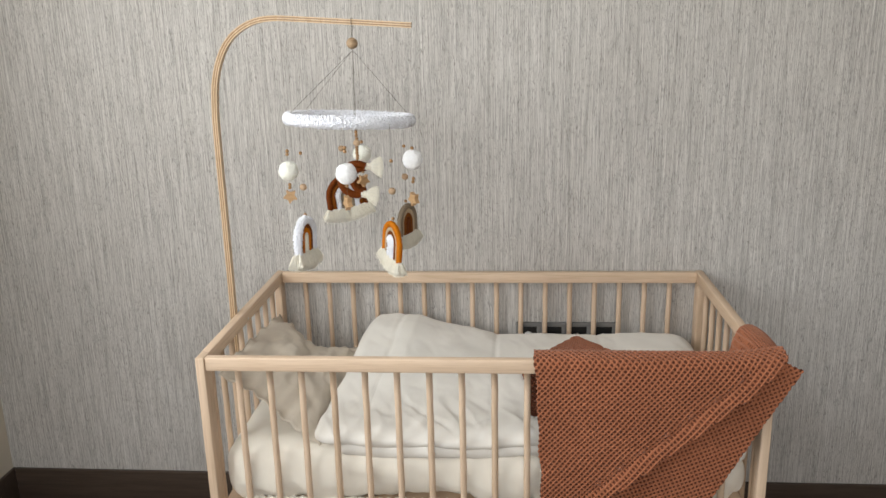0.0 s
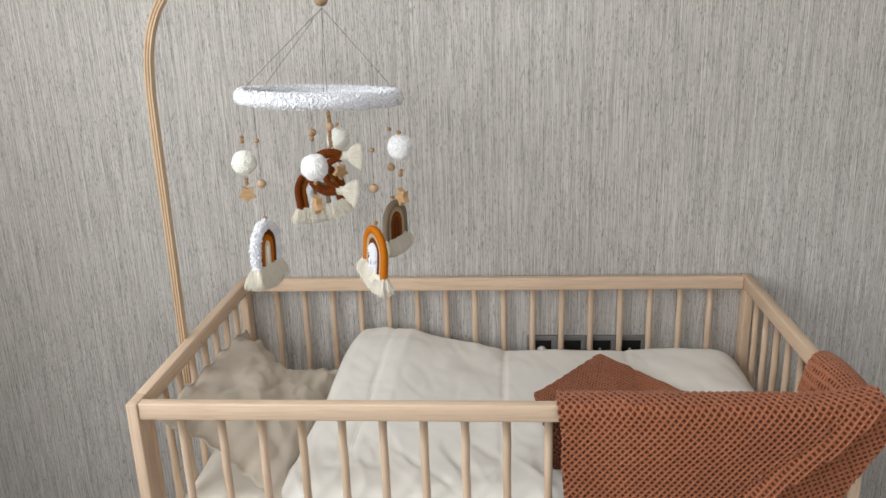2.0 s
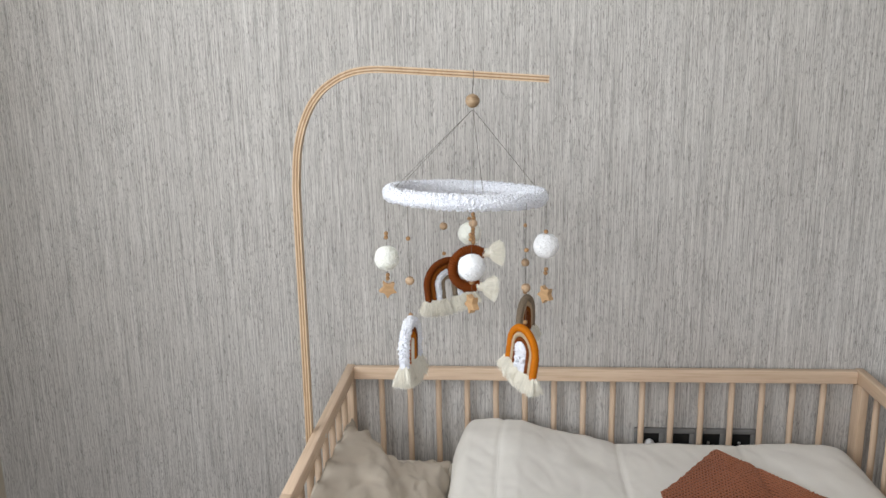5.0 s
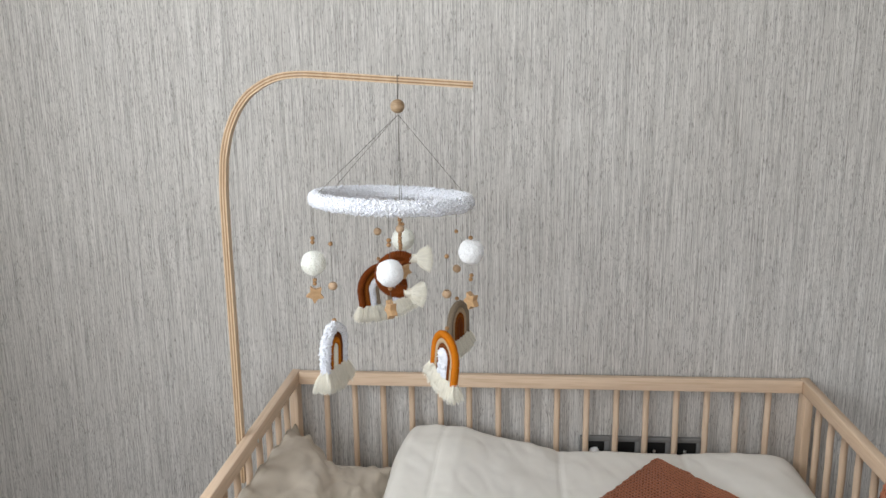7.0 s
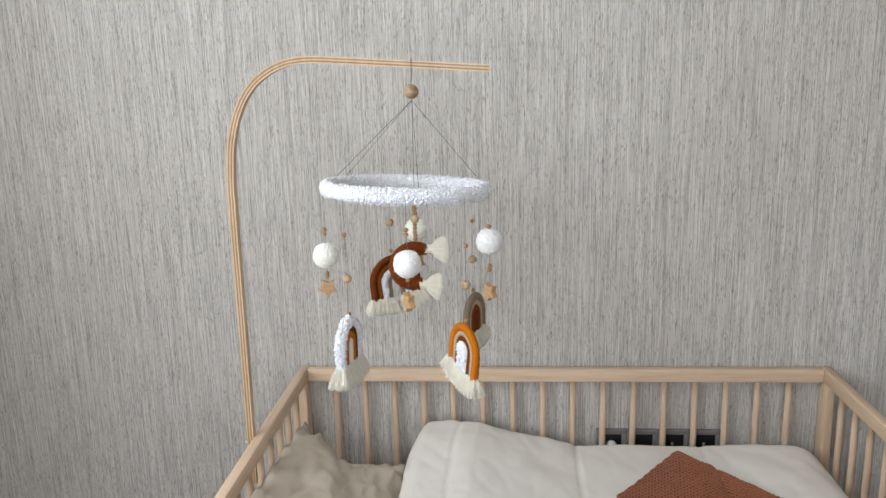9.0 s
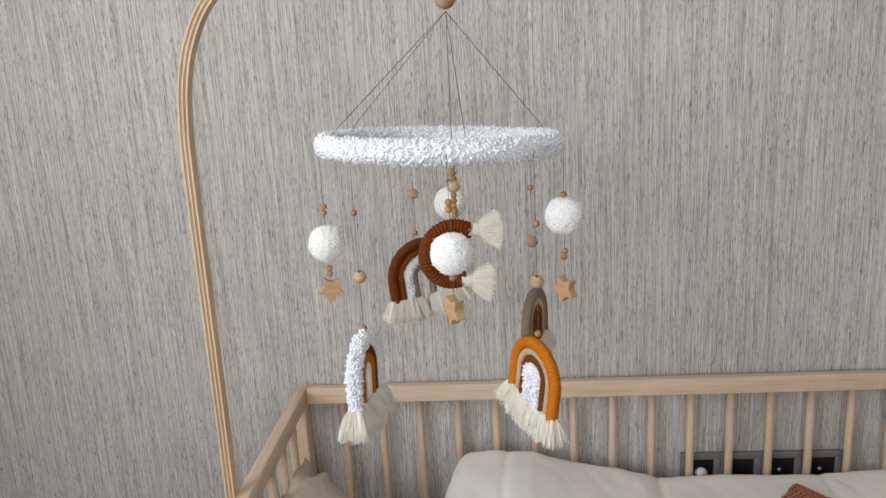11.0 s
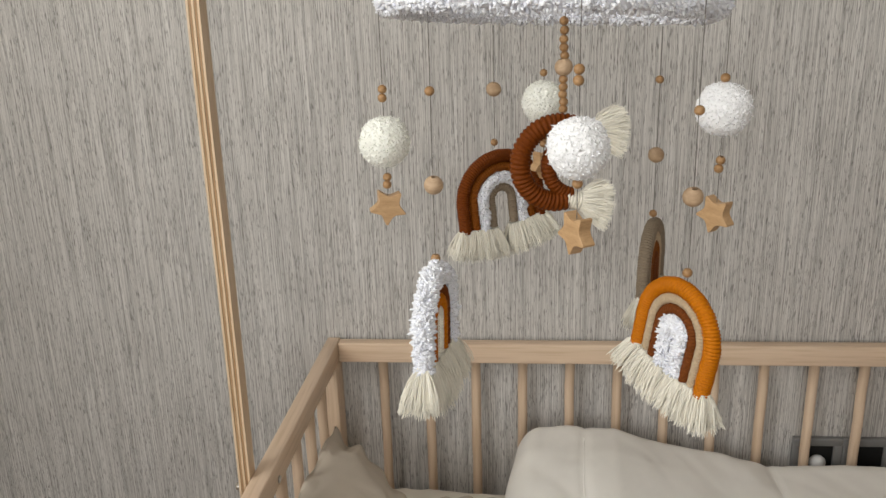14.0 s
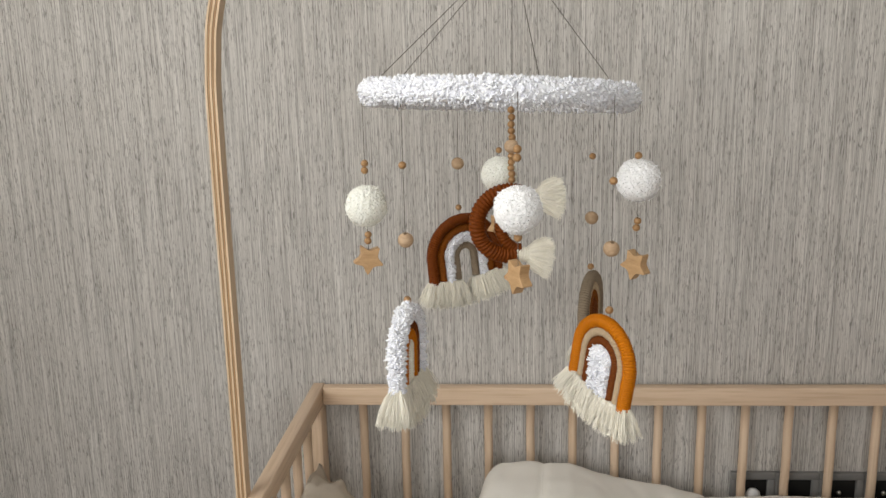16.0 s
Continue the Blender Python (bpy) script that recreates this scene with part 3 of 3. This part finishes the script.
def holder():
    ob = tagged(base("mobile_holder", (-0.008, ARM_Y, 0.70)), "bent laminated plywood mobile holder screwed to the cot rail", "mobile holder")
    line = [(-0.0080, 0.70), (-0.0066, 0.80), (-0.0055, 0.92), (-0.0050, 1.02), (-0.0045, 1.20), (-0.0035, 1.30), (0.002, 1.365), (0.013, 1.410), (0.031, 1.450), (0.055, 1.480), (0.087, 1.501), (0.117, 1.512), (0.155, 1.515), (0.233, 1.5095), (0.334, 1.502), (0.478, 1.491)]
    p = np.array(line)
    run = np.r_[0, np.cumsum(np.linalg.norm(np.diff(p, axis=0), axis=1))]
    s = np.linspace(0, run[-1], 400)
    x, z = np.interp(s, run, p[:, 0]), np.interp(s, run, p[:, 1])
    for _ in range(25):
        x[1:-1], z[1:-1] = (x[:-2] + 2 * x[1:-1] + x[2:]) / 4, (z[:-2] + 2 * z[1:-1] + z[2:]) / 4
    x, z = x[::4], z[::4]
    tx, tz = np.gradient(x), np.gradient(z)
    k = np.hypot(tx, tz)
    nx, nz = -tz / k, tx / k
    half, count = 0.0066, 5
    wide = (0.0090, 0.0086, 0.0090, 0.0086, 0.0090)
    for c in range(count):
        a, b = -half + 2 * half * c / count, -half + 2 * half * (c + 1) / count - 0.0003
        verts = []
        for i in range(len(x)):
            jag = 0.0002 * wave(i * 0.7, c, 1)
            for off, y in ((a, -wide[c] - jag), (b, -wide[c] - jag), (b, wide[c]), (a, wide[c])):
                verts.append((x[i] + nx[i] * off, ARM_Y + y, z[i] + nz[i] * off))
        faces = grid_faces(len(x), 4, False, True) + [(3, 2, 1, 0), tuple(len(x) * 4 - 4 + q for q in range(4))]
        part("ply", (verts, faces), PLY_DARK if c % 2 else PLY_LIGHT, ob, smooth=False)
    bolt = tube([(-0.019, ARM_Y, 0.785), (-0.0155, ARM_Y, 0.785), (-0.014, ARM_Y, 0.785)], 0.004, 12)
    part("bolt", bolt, STEEL, ob, "small steel bolt head")


holder()


# ---- four-gang wall socket ----
def sockets():
    y = BACK
    ob = tagged(base("wall_socket", (0.855, y, 0.60)), "grey-framed wall sockets with black inserts behind the cot", "wall socket")
    z0, z1 = 0.560, 0.638
    for k in range(4):
        x0 = 0.7095 + k * 0.0735
        x1 = x0 + 0.0732
        w = 0.0125
        ring = joined(box((x0, y - 0.010, z1 - w), (x1, y, z1), 0.0015), box((x0, y - 0.010, z0), (x1, y, z0 + w), 0.0015),
                      box((x0, y - 0.010, z0 + w - 0.001), (x0 + w, y, z1 - w + 0.001), 0.0015), box((x1 - w, y - 0.010, z0 + w - 0.001), (x1, y, z1 - w + 0.001), 0.0015))
        part("socket_frame", ring, GREY_FRAME, ob)
        part("insert", box((x0 + w, y - 0.006, z0 + w), (x1 - w, y - 0.0005, z1 - w), 0.001), BLACK, ob, "black plastic insert")
        if k == 0:
            part("plug", ball(0.0125, 18, 10, 0.8), WHITE_PLASTIC, ob, "round white plug", at=(x0 + 0.036, y - 0.014, z0 + 0.040), turn=(90, 0, 0))
        elif k > 1:
            part("contact", ball(0.0042, 10, 6), STEEL, ob, "small shiny contact", at=(x0 + 0.034, y - 0.006, z0 + 0.041))


sockets()


# ---- the mobile ----
CX, CY, RZ, RR = 0.316, 0.286, 1.2835, 0.1405
TILT_X, TILT_Y = -3.2, 2.4  # degrees: the hoop hangs lower at its far right


def hoop_point(angle, r=RR, dz=0.0):
    q = Euler((radians(TILT_X), radians(TILT_Y), 0)).to_matrix() @ Vector((r * math.cos(angle), r * math.sin(angle), dz))
    return Vector((CX, CY, RZ)) + q


def blob():
    bm = bmesh.new()
    bmesh.ops.create_icosphere(bm, subdivisions=1, radius=1.0)
    geo = np.array([v.co[:] for v in bm.verts]), [[v.index for v in f.verts] for f in bm.faces]
    bm.free()
    return geo


BLOB = blob()


def tufts(centres, normals, size, rng, long=1.6):
    """Many small soft tufts, each a stretched and turned little lump."""
    verts, faces = [], []
    bv, bf = BLOB
    for c, n in zip(centres, normals):
        n = np.array(n) + rng.normal(0, 0.45, 3)
        n /= np.linalg.norm(n)
        a = np.cross(n, rng.normal(0, 1, 3))
        a /= np.linalg.norm(a)
        b = np.cross(n, a)
        k = size * rng.uniform(0.65, 1.25)
        m = np.stack([a * k, b * k * rng.uniform(0.7, 1.1), n * k * long])
        start = len(verts)
        verts.extend((bv * (1 + 0.15 * rng.normal(0, 1, (len(bv), 1)))) @ m + c)
        faces.extend([[i + start for i in f] for f in bf])
    return verts, faces


def hoop_geo():
    rng = np.random.default_rng(4)
    ring = [hoop_point(2 * math.pi * k / 96) for k in range(96)]
    core = tube(ring, 0.0115, 16, closed=True)
    cs, ns = [], []
    for _ in range(8200):
        a, w = rng.uniform(0, 2 * math.pi, 2)
        r = (0.0108 + rng.uniform(-0.0006, 0.0014)) * (1 + 0.10 * wave(3 * math.cos(a), 3 * math.sin(a), 4) + 0.12 * wave(16 * math.cos(a), 16 * math.sin(a), 2 * math.sin(w)))
        c = hoop_point(a, RR + r * math.cos(w), r * 1.08 * math.sin(w))
        o = c - hoop_point(a)
        cs.append(np.array(c)), ns.append(np.array(o.normalized()))
    return joined(core, tufts(cs, ns, 0.0018, rng, 1.9))


def pompom_geo(seed, r=0.0232):
    """A trimmed wool ball: a lumpy skin of yarn ends with loose fibres standing out of it."""
    rng = np.random.default_rng(seed)
    bm = bmesh.new()
    bmesh.ops.create_icosphere(bm, subdivisions=6, radius=1.0)
    faces = [[v.index for v in f.verts] for f in bm.faces]
    dirs = [v.co.normalized() for v in bm.verts]
    bm.free()

    def skin(d):
        lump = 0.045 * noise.noise(d * 1.6 + Vector((seed, 0, 0))) + 0.030 * noise.noise(d * 4.5 + Vector((0, seed, 0)))
        return r * (1 + lump - 0.060 * (noise.voronoi(d * 10)[0][0] - 0.4))
    verts = [np.array(d * skin(d)) for d in dirs]
    for k in range(800):
        z = 1 - 2 * (k + 0.5) / 800
        w = k * 2.399963
        d = np.array([math.sqrt(1 - z * z) * math.cos(w), math.sqrt(1 - z * z) * math.sin(w), z]) + rng.normal(0, 0.08, 3)
        d /= np.linalg.norm(d)
        h = skin(Vector(d))
        a = np.cross(d, (0.3, 0.5, 0.8))
        a /= np.linalg.norm(a)
        b = np.cross(d, a)
        lean = rng.normal(0, 0.0006, 2)
        start = len(verts)
        rise = rng.uniform(0.0003, 0.0012) + (0.0012 if rng.uniform() < 0.06 else 0)
        for up, q in ((-0.001, 0.0007), (rise * 0.6, 0.0006), (rise, 0.00025)):
            c = d * (h + up) + (a * lean[0] + b * lean[1]) * (up / 0.001)
            for i in range(5):
                verts.append(c + q * (math.cos(1.2566 * i) * a + math.sin(1.2566 * i) * b))
        faces += grid_faces(3, 5, False, True, start)
        faces.append(tuple(start + 10 + i for i in range(5)))
    return verts, faces


def star_geo(r=0.0190, thick=0.0115):
    bm = bmesh.new()
    ring = []
    for k in range(10):
        w = -math.pi / 2 + k * math.pi / 5
        q = r if k % 2 == 0 else r * 0.51
        ring.append((q * math.cos(w), q * math.sin(w)))
    low = [bm.verts.new((x, -thick / 2, z)) for x, z in ring]
    face = bm.faces.new(low)
    out = bmesh.ops.extrude_face_region(bm, geom=[face])
    for v in out["geom"]:
        if isinstance(v, bmesh.types.BMVert):
            v.co.y += thick
    upright = [e for e in bm.edges if abs(e.verts[0].co.y - e.verts[1].co.y) > thick / 2]
    bmesh.ops.bevel(bm, geom=upright, offset=0.0030, segments=4, affect="EDGES", profile=0.5)
    bm.normal_update()
    flat = [e for e in bm.edges if len(e.link_faces) == 2 and e.calc_face_angle() > 1.0]
    bmesh.ops.bevel(bm, geom=flat, offset=0.0007, segments=2, affect="EDGES", profile=0.5)
    bmesh.ops.recalc_face_normals(bm, faces=bm.faces[:])
    bm.verts.index_update()
    geo = [v.co[:] for v in bm.verts], [[v.index for v in f.verts] for f in bm.faces]
    bm.free()
    return geo


def cord(points, r, pitch, sides=12):
    """A cord wrapped round and round with yarn: a tube ridged at every turn of the yarn."""
    p = np.array(points)
    run = np.r_[0, np.cumsum(np.linalg.norm(np.diff(p, axis=0), axis=1))]
    n = int(run[-1] / pitch * 5)
    s = np.linspace(0, run[-1], n)
    q = np.stack([np.interp(s, run, p[:, k]) for k in range(3)], 1)

    def radius(share, w):
        turn = share * run[-1] / pitch + w / (2 * math.pi) + 0.12 * math.sin(share * 37)
        return r * (0.80 + 0.25 * abs(math.sin(math.pi * turn)) ** 0.7) + 0.00015 * math.sin(share * 90)
    return tube(q, radius, sides)


def fluffy_cord(points, r, rng, count):
    p = np.array(points)
    core = tube(p, r * 0.80, 10)
    cs, ns = [], []
    t = np.gradient(p, axis=0)
    for _ in range(count):
        k = rng.integers(0, len(p))
        d = rng.normal(0, 1, 3)
        u = t[k] / np.linalg.norm(t[k])
        d -= u * (d @ u)
        d /= np.linalg.norm(d)
        shag = 1 + 0.30 * wave(*(p[k] * 160 + d * 1.3)) + (0.28 if rng.uniform() < 0.05 else 0)
        cs.append(p[k] + d * r * rng.uniform(0.72, 0.95) * shag + u * rng.uniform(-0.001, 0.001)), ns.append(d)
    return joined(core, tufts(cs, ns, 0.0015, rng, 2.1))


def fringe_geo(foot, way, spread, length, count, rng, flat=(0.006, 0.006), side=(1, 0, 0)):
    """A tassel: thin cotton strands that fan out from the end of a cord."""
    verts, faces = [], []
    way = np.array(way, float)
    way /= np.linalg.norm(way)
    a = np.array(side, float)
    a -= way * (a @ way)
    a /= np.linalg.norm(a)
    b = np.cross(way, a)
    for _ in range(count):
        u, v = rng.uniform(-1, 1, 2)
        root = np.array(foot) + a * flat[0] * u + b * flat[1] * v * math.sqrt(max(0, 1 - 0.6 * u * u)) - way * 0.001
        d = way + a * spread[0] * u + b * spread[1] * v + rng.normal(0, 0.045, 3)
        d /= np.linalg.norm(d)
        ln = length * rng.uniform(0.80, 1.08)
        droop = np.array((0, 0, -1.0)) * ln * 0.10 * rng.uniform(0, 1)
        curl = rng.normal(0, 0.0016, 3)
        pts = [root + d * ln * k + droop * k * k + curl * math.sin(3 * k) for k in (0, 0.35, 0.7, 1.0)]
        start = len(verts)
        r = rng.uniform(0.00035, 0.0006)
        for k, c in enumerate(pts):
            rr = r * (1, 1.05, 1.0, 0.55)[k]
            for i in range(4):
                verts.append(c + rr * (math.cos(1.5708 * i) * a + math.sin(1.5708 * i) * b))
        faces += grid_faces(4, 4, False, True, start)
        faces.append(tuple(start + 12 + i for i in range(4)))
    return verts, faces


def arch(w, h, n=80):
    """Points of an arch of that inner line: width w, height h, standing on z = 0 in the xz plane."""
    leg = h - w / 2
    pts = [(-w / 2, 0, leg * k / 12) for k in range(12)] if leg > 0.002 else []
    pts += [(-w / 2 * math.cos(math.pi * k / n), 0, max(leg, 0) + (w / 2 if leg > 0 else h) * math.sin(math.pi * k / n)) for k in range(n + 1)]
    pts += [(w / 2, 0, leg * k / 12) for k in range(11, -1, -1)] if leg > 0.002 else []
    return np.array(pts)


def rainbow(mobile, bands, apex, yaw, lean, label, seed, r=0.0068, w=0.082, h=0.070, fr=0.032, pitch=0.0027):
    """Nested arches of wrapped cord with a fringe at every foot. bands: (material, fluffy) from the outside in."""
    rng = np.random.default_rng(seed)
    m = pose(*apex, 0, lean, yaw) @ Matrix.Translation((0, 0, -h - r))
    outer = None
    step = 0.0
    for k, (mat, fluffy, q) in enumerate(bands):
        if k:
            step += q
        pts = arch(max(w - 2 * step, 0.010), h - step)
        step += q
        geo = fluffy_cord(pts, q, rng, int(4200 * (w - step) / w)) if fluffy else cord(pts, q * 1.03, pitch)
        geo = [m @ Vector(v) for v in geo[0]], geo[1]
        if k == 0:
            outer = part("rainbow", geo, mat, mobile, label)
        else:
            part("band", geo, mat, outer)
    for side in (-1, 1):
        x0, x1 = side * w / 2, side * max(w / 2 - step + bands[-1][2], 0.004)
        mid = (x0 + x1) / 2
        foot = m @ Vector((mid, 0, 0))
        way = m.to_3x3() @ Vector((side * 0.16, 0, -1))
        across = m.to_3x3() @ Vector((1, 0, 0))
        geo = fringe_geo(foot, way, (0.36, 0.40), fr, 1700, rng, (abs(x0 - x1) / 2 + r * 0.9, r * 0.9), across)
        part("tassel", geo, FRINGE, outer, "cream cotton fringe")
    return outer


def moon(mobile):
    rng = np.random.default_rng(8)
    m = pose(0.326, 0.283, 1.141, 0, 8, 14)
    r = 0.0095

    def bow(cx, rad, a0, a1, n=90):
        return [(cx + rad * math.cos(radians(a0 + (a1 - a0) * k / n)), 0, rad * math.sin(radians(a0 + (a1 - a0) * k / n))) for k in range(n + 1)]
    outer = bow(0.0, 0.0365, 62, 292)
    inner = bow(0.019, 0.0285, 88, 268)
    place = lambda geo: ([m @ Vector(v) for v in geo[0]], geo[1])
    ob = part("moon", place(cord(outer, r, 0.0041, 16)), RUST, mobile, "rust-brown crescent wrapped in cord")
    part("band", place(cord(inner, r * 0.72, 0.0036, 12)), RUST, ob)
    for a, way in ((62, (1, 0, 0.10)), (292, (1, 0, -0.04))):
        e = np.array((0.0365 * math.cos(radians(a)), 0, 0.0365 * math.sin(radians(a))))
        way = np.array(way)
        wrap = [e - way * 0.002 + way * 0.018 * k / 10 for k in range(11)]
        part("wrapping", place(cord(wrap, r * 0.92, 0.0030, 12)), FRINGE, ob, "cream cotton wrapping")
        tip = e + way * 0.014
        d = m.to_3x3() @ Vector(way)
        part("tassel", fringe_geo(m @ Vector(tip), d, (0.62, 0.42), 0.029, 1600, rng, (r * 0.8, r * 0.8), (0, 0, 1)), FRINGE, ob, "cream cotton fringe")


def mobile():
    ob = tagged(base("baby_mobile", (CX, CY, RZ)), "white fluffy hoop mobile with cord rainbows, pompoms and wooden stars", "mobile")
    rng = np.random.default_rng(2)
    part("hoop", hoop_geo(), FLUFF, ob, "white fluffy chenille hoop")
    small = data_of("bead", *ball(0.0042, 14, 10, 0.95, 0.0010), BEAD)
    large = data_of("bead", *ball(0.0083, 20, 14, 0.96, 0.0018), BEAD_PALE)
    crown = data_of("bead", *ball(0.0132, 24, 16, 0.97, 0.0022), BEAD_OLD)
    white = data_of("pompom", *pompom_geo(3), POM_WHITE)
    cream = data_of("pompom", *pompom_geo(11), POM_CREAM)
    star = data_of("star", *star_geo(), STAR_WOOD, False)

    def bead(data, p, tilt=None):
        a, b, c = tilt or (rng.uniform(-25, 25), rng.uniform(-25, 25), rng.uniform(0, 360))
        part("bead", data, None, ob, at=p, turn=(a, b, c))

    def thread(*pts, r=0.00035):
        q = []
        for a, b in zip(pts, pts[1:]):
            q += [Vector(a).lerp(Vector(b), k / 6) for k in range(6)]
        part("thread", tube(q + [Vector(pts[-1])], r, 5), THREAD, ob)

    top = (0.331, 0.288, 1.455)
    # loop over the arm, crown bead and the cords down to the hoop
    thread((0.3335, ARM_Y - 0.0105, 1.5105), (0.3335, ARM_Y - 0.0100, 1.494), (0.331, 0.287, 1.467), r=0.0006)
    thread((0.3335, ARM_Y - 0.0105, 1.5105), (0.3335, ARM_Y + 0.0105, 1.5105), (0.3335, ARM_Y + 0.0100, 1.494), (0.331, 0.289, 1.467), r=0.0006)
    bead(crown, top, (4, 8, 30))
    under = (0.3315, 0.288, 1.440)
    for a in (152, 205, 16, 285):
        thread(under, hoop_point(radians(a), RR, 0.011), r=0.0005)
    # middle strand
    thread(under, (0.330, 0.284, 1.176), r=0.0005)
    for dz in (0.0400, 0.0320, 0.0242, 0.0170, 0.0100, -0.0110, -0.0178, -0.0245, -0.0310, -0.0376):
        bead(small, (0.330 + rng.uniform(-0.0008, 0.0008), 0.286, 1.228 + dz))
    bead(large, (0.330, 0.286, 1.228))
    moon(ob)

    def strand(x, y, items, low):
        a = math.atan2(y - CY, x - CX)
        thread((x, y, hoop_point(a).z), (x, y, items[0][1]), (x, y, low))
        for what, z, *rest in items:
            dx = rng.uniform(-0.0008, 0.0008)
            if what == "b":
                bead(small, (x + dx, y, z))
            elif what == "B":
                bead(large, (x + dx, y, z))
            elif what in ("w", "c"):
                part("pompom", white if what == "w" else cream, None, ob, "white wool pompom" if what == "w" else "cream wool pompom", at=(x, y, z), turn=(20, 30, 40 * x * 100))
            else:
                part("star", star, None, ob, "small wooden star", at=(x, y, z), turn=(rest[1], rest[2], rest[0]))

    strand(0.167, 0.266, [("b", 1.2135), ("b", 1.2057), ("c", 1.166), ("b", 1.133), ("b", 1.1258), ("s", 1.105, 18, 0, 8)], 1.116)
    strand(0.217, 0.198, [("b", 1.218), ("B", 1.14), ("b", 1.0755)], 1.067)
    strand(0.264, 0.426, [("b", 1.268), ("B", 1.195), ("b", 1.137)], 1.131)
    strand(0.3175, 0.418, [("b", 1.212), ("c", 1.181), ("b", 1.143), ("b", 1.136), ("s", 1.114, 40, 0, 0)], 1.126)
    strand(0.431, 0.37, [("b", 1.207), ("B", 1.131), ("b", 1.0690)], 1.062)
    strand(0.465, 0.253, [("b", 1.2185), ("w", 1.192), ("b", 1.1475), ("b", 1.14), ("s", 1.099, -48, 0, 10)], 1.106)
    strand(0.426, 0.173, [("b", 1.202), ("B", 1.134), ("b", 1.0705)], 1.062)
    strand(0.332, 0.135, [("b", 1.238), ("b", 1.23), ("w", 1.181), ("b", 1.154), ("s", 1.116, -58, 0, 6)], 1.126)

    rainbow(ob, ((FLUFF, True, 0.0082), (BROWN, False, 0.0050), (ORANGE, False, 0.0055), (FRINGE, False, 0.0045)), (0.218, 0.19, 1.072), 80, 4,
            "small cord rainbow with a white fluffy outer arch", 21, h=0.074, fr=0.038)
    rainbow(ob, ((RUST, False, 0.0070), (COPPER, False, 0.0055), (FLUFF, True, 0.0060), (TAUPE, False, 0.0050)), (0.266, 0.422, 1.129), 30, -6,
            "small cord rainbow in rust, copper, white and taupe", 22, w=0.097, h=0.079)
    rainbow(ob, ((TAUPE, False, 0.0068), (BEIGE, False, 0.0050), (COPPER, False, 0.0052), (BROWN, False, 0.0060)), (0.432, 0.374, 1.062), 70, 0,
            "small cord rainbow in taupe, beige, copper and brown", 23)
    rainbow(ob, ((ORANGE, False, 0.0068), (BEIGE, False, 0.0045), (BROWN, False, 0.0048), (FLUFF, True, 0.0075)), (0.426, 0.171, 1.062), -59, 12,
            "small cord rainbow in amber, beige, brown and fluffy white", 24, h=0.077, fr=0.031)


mobile()
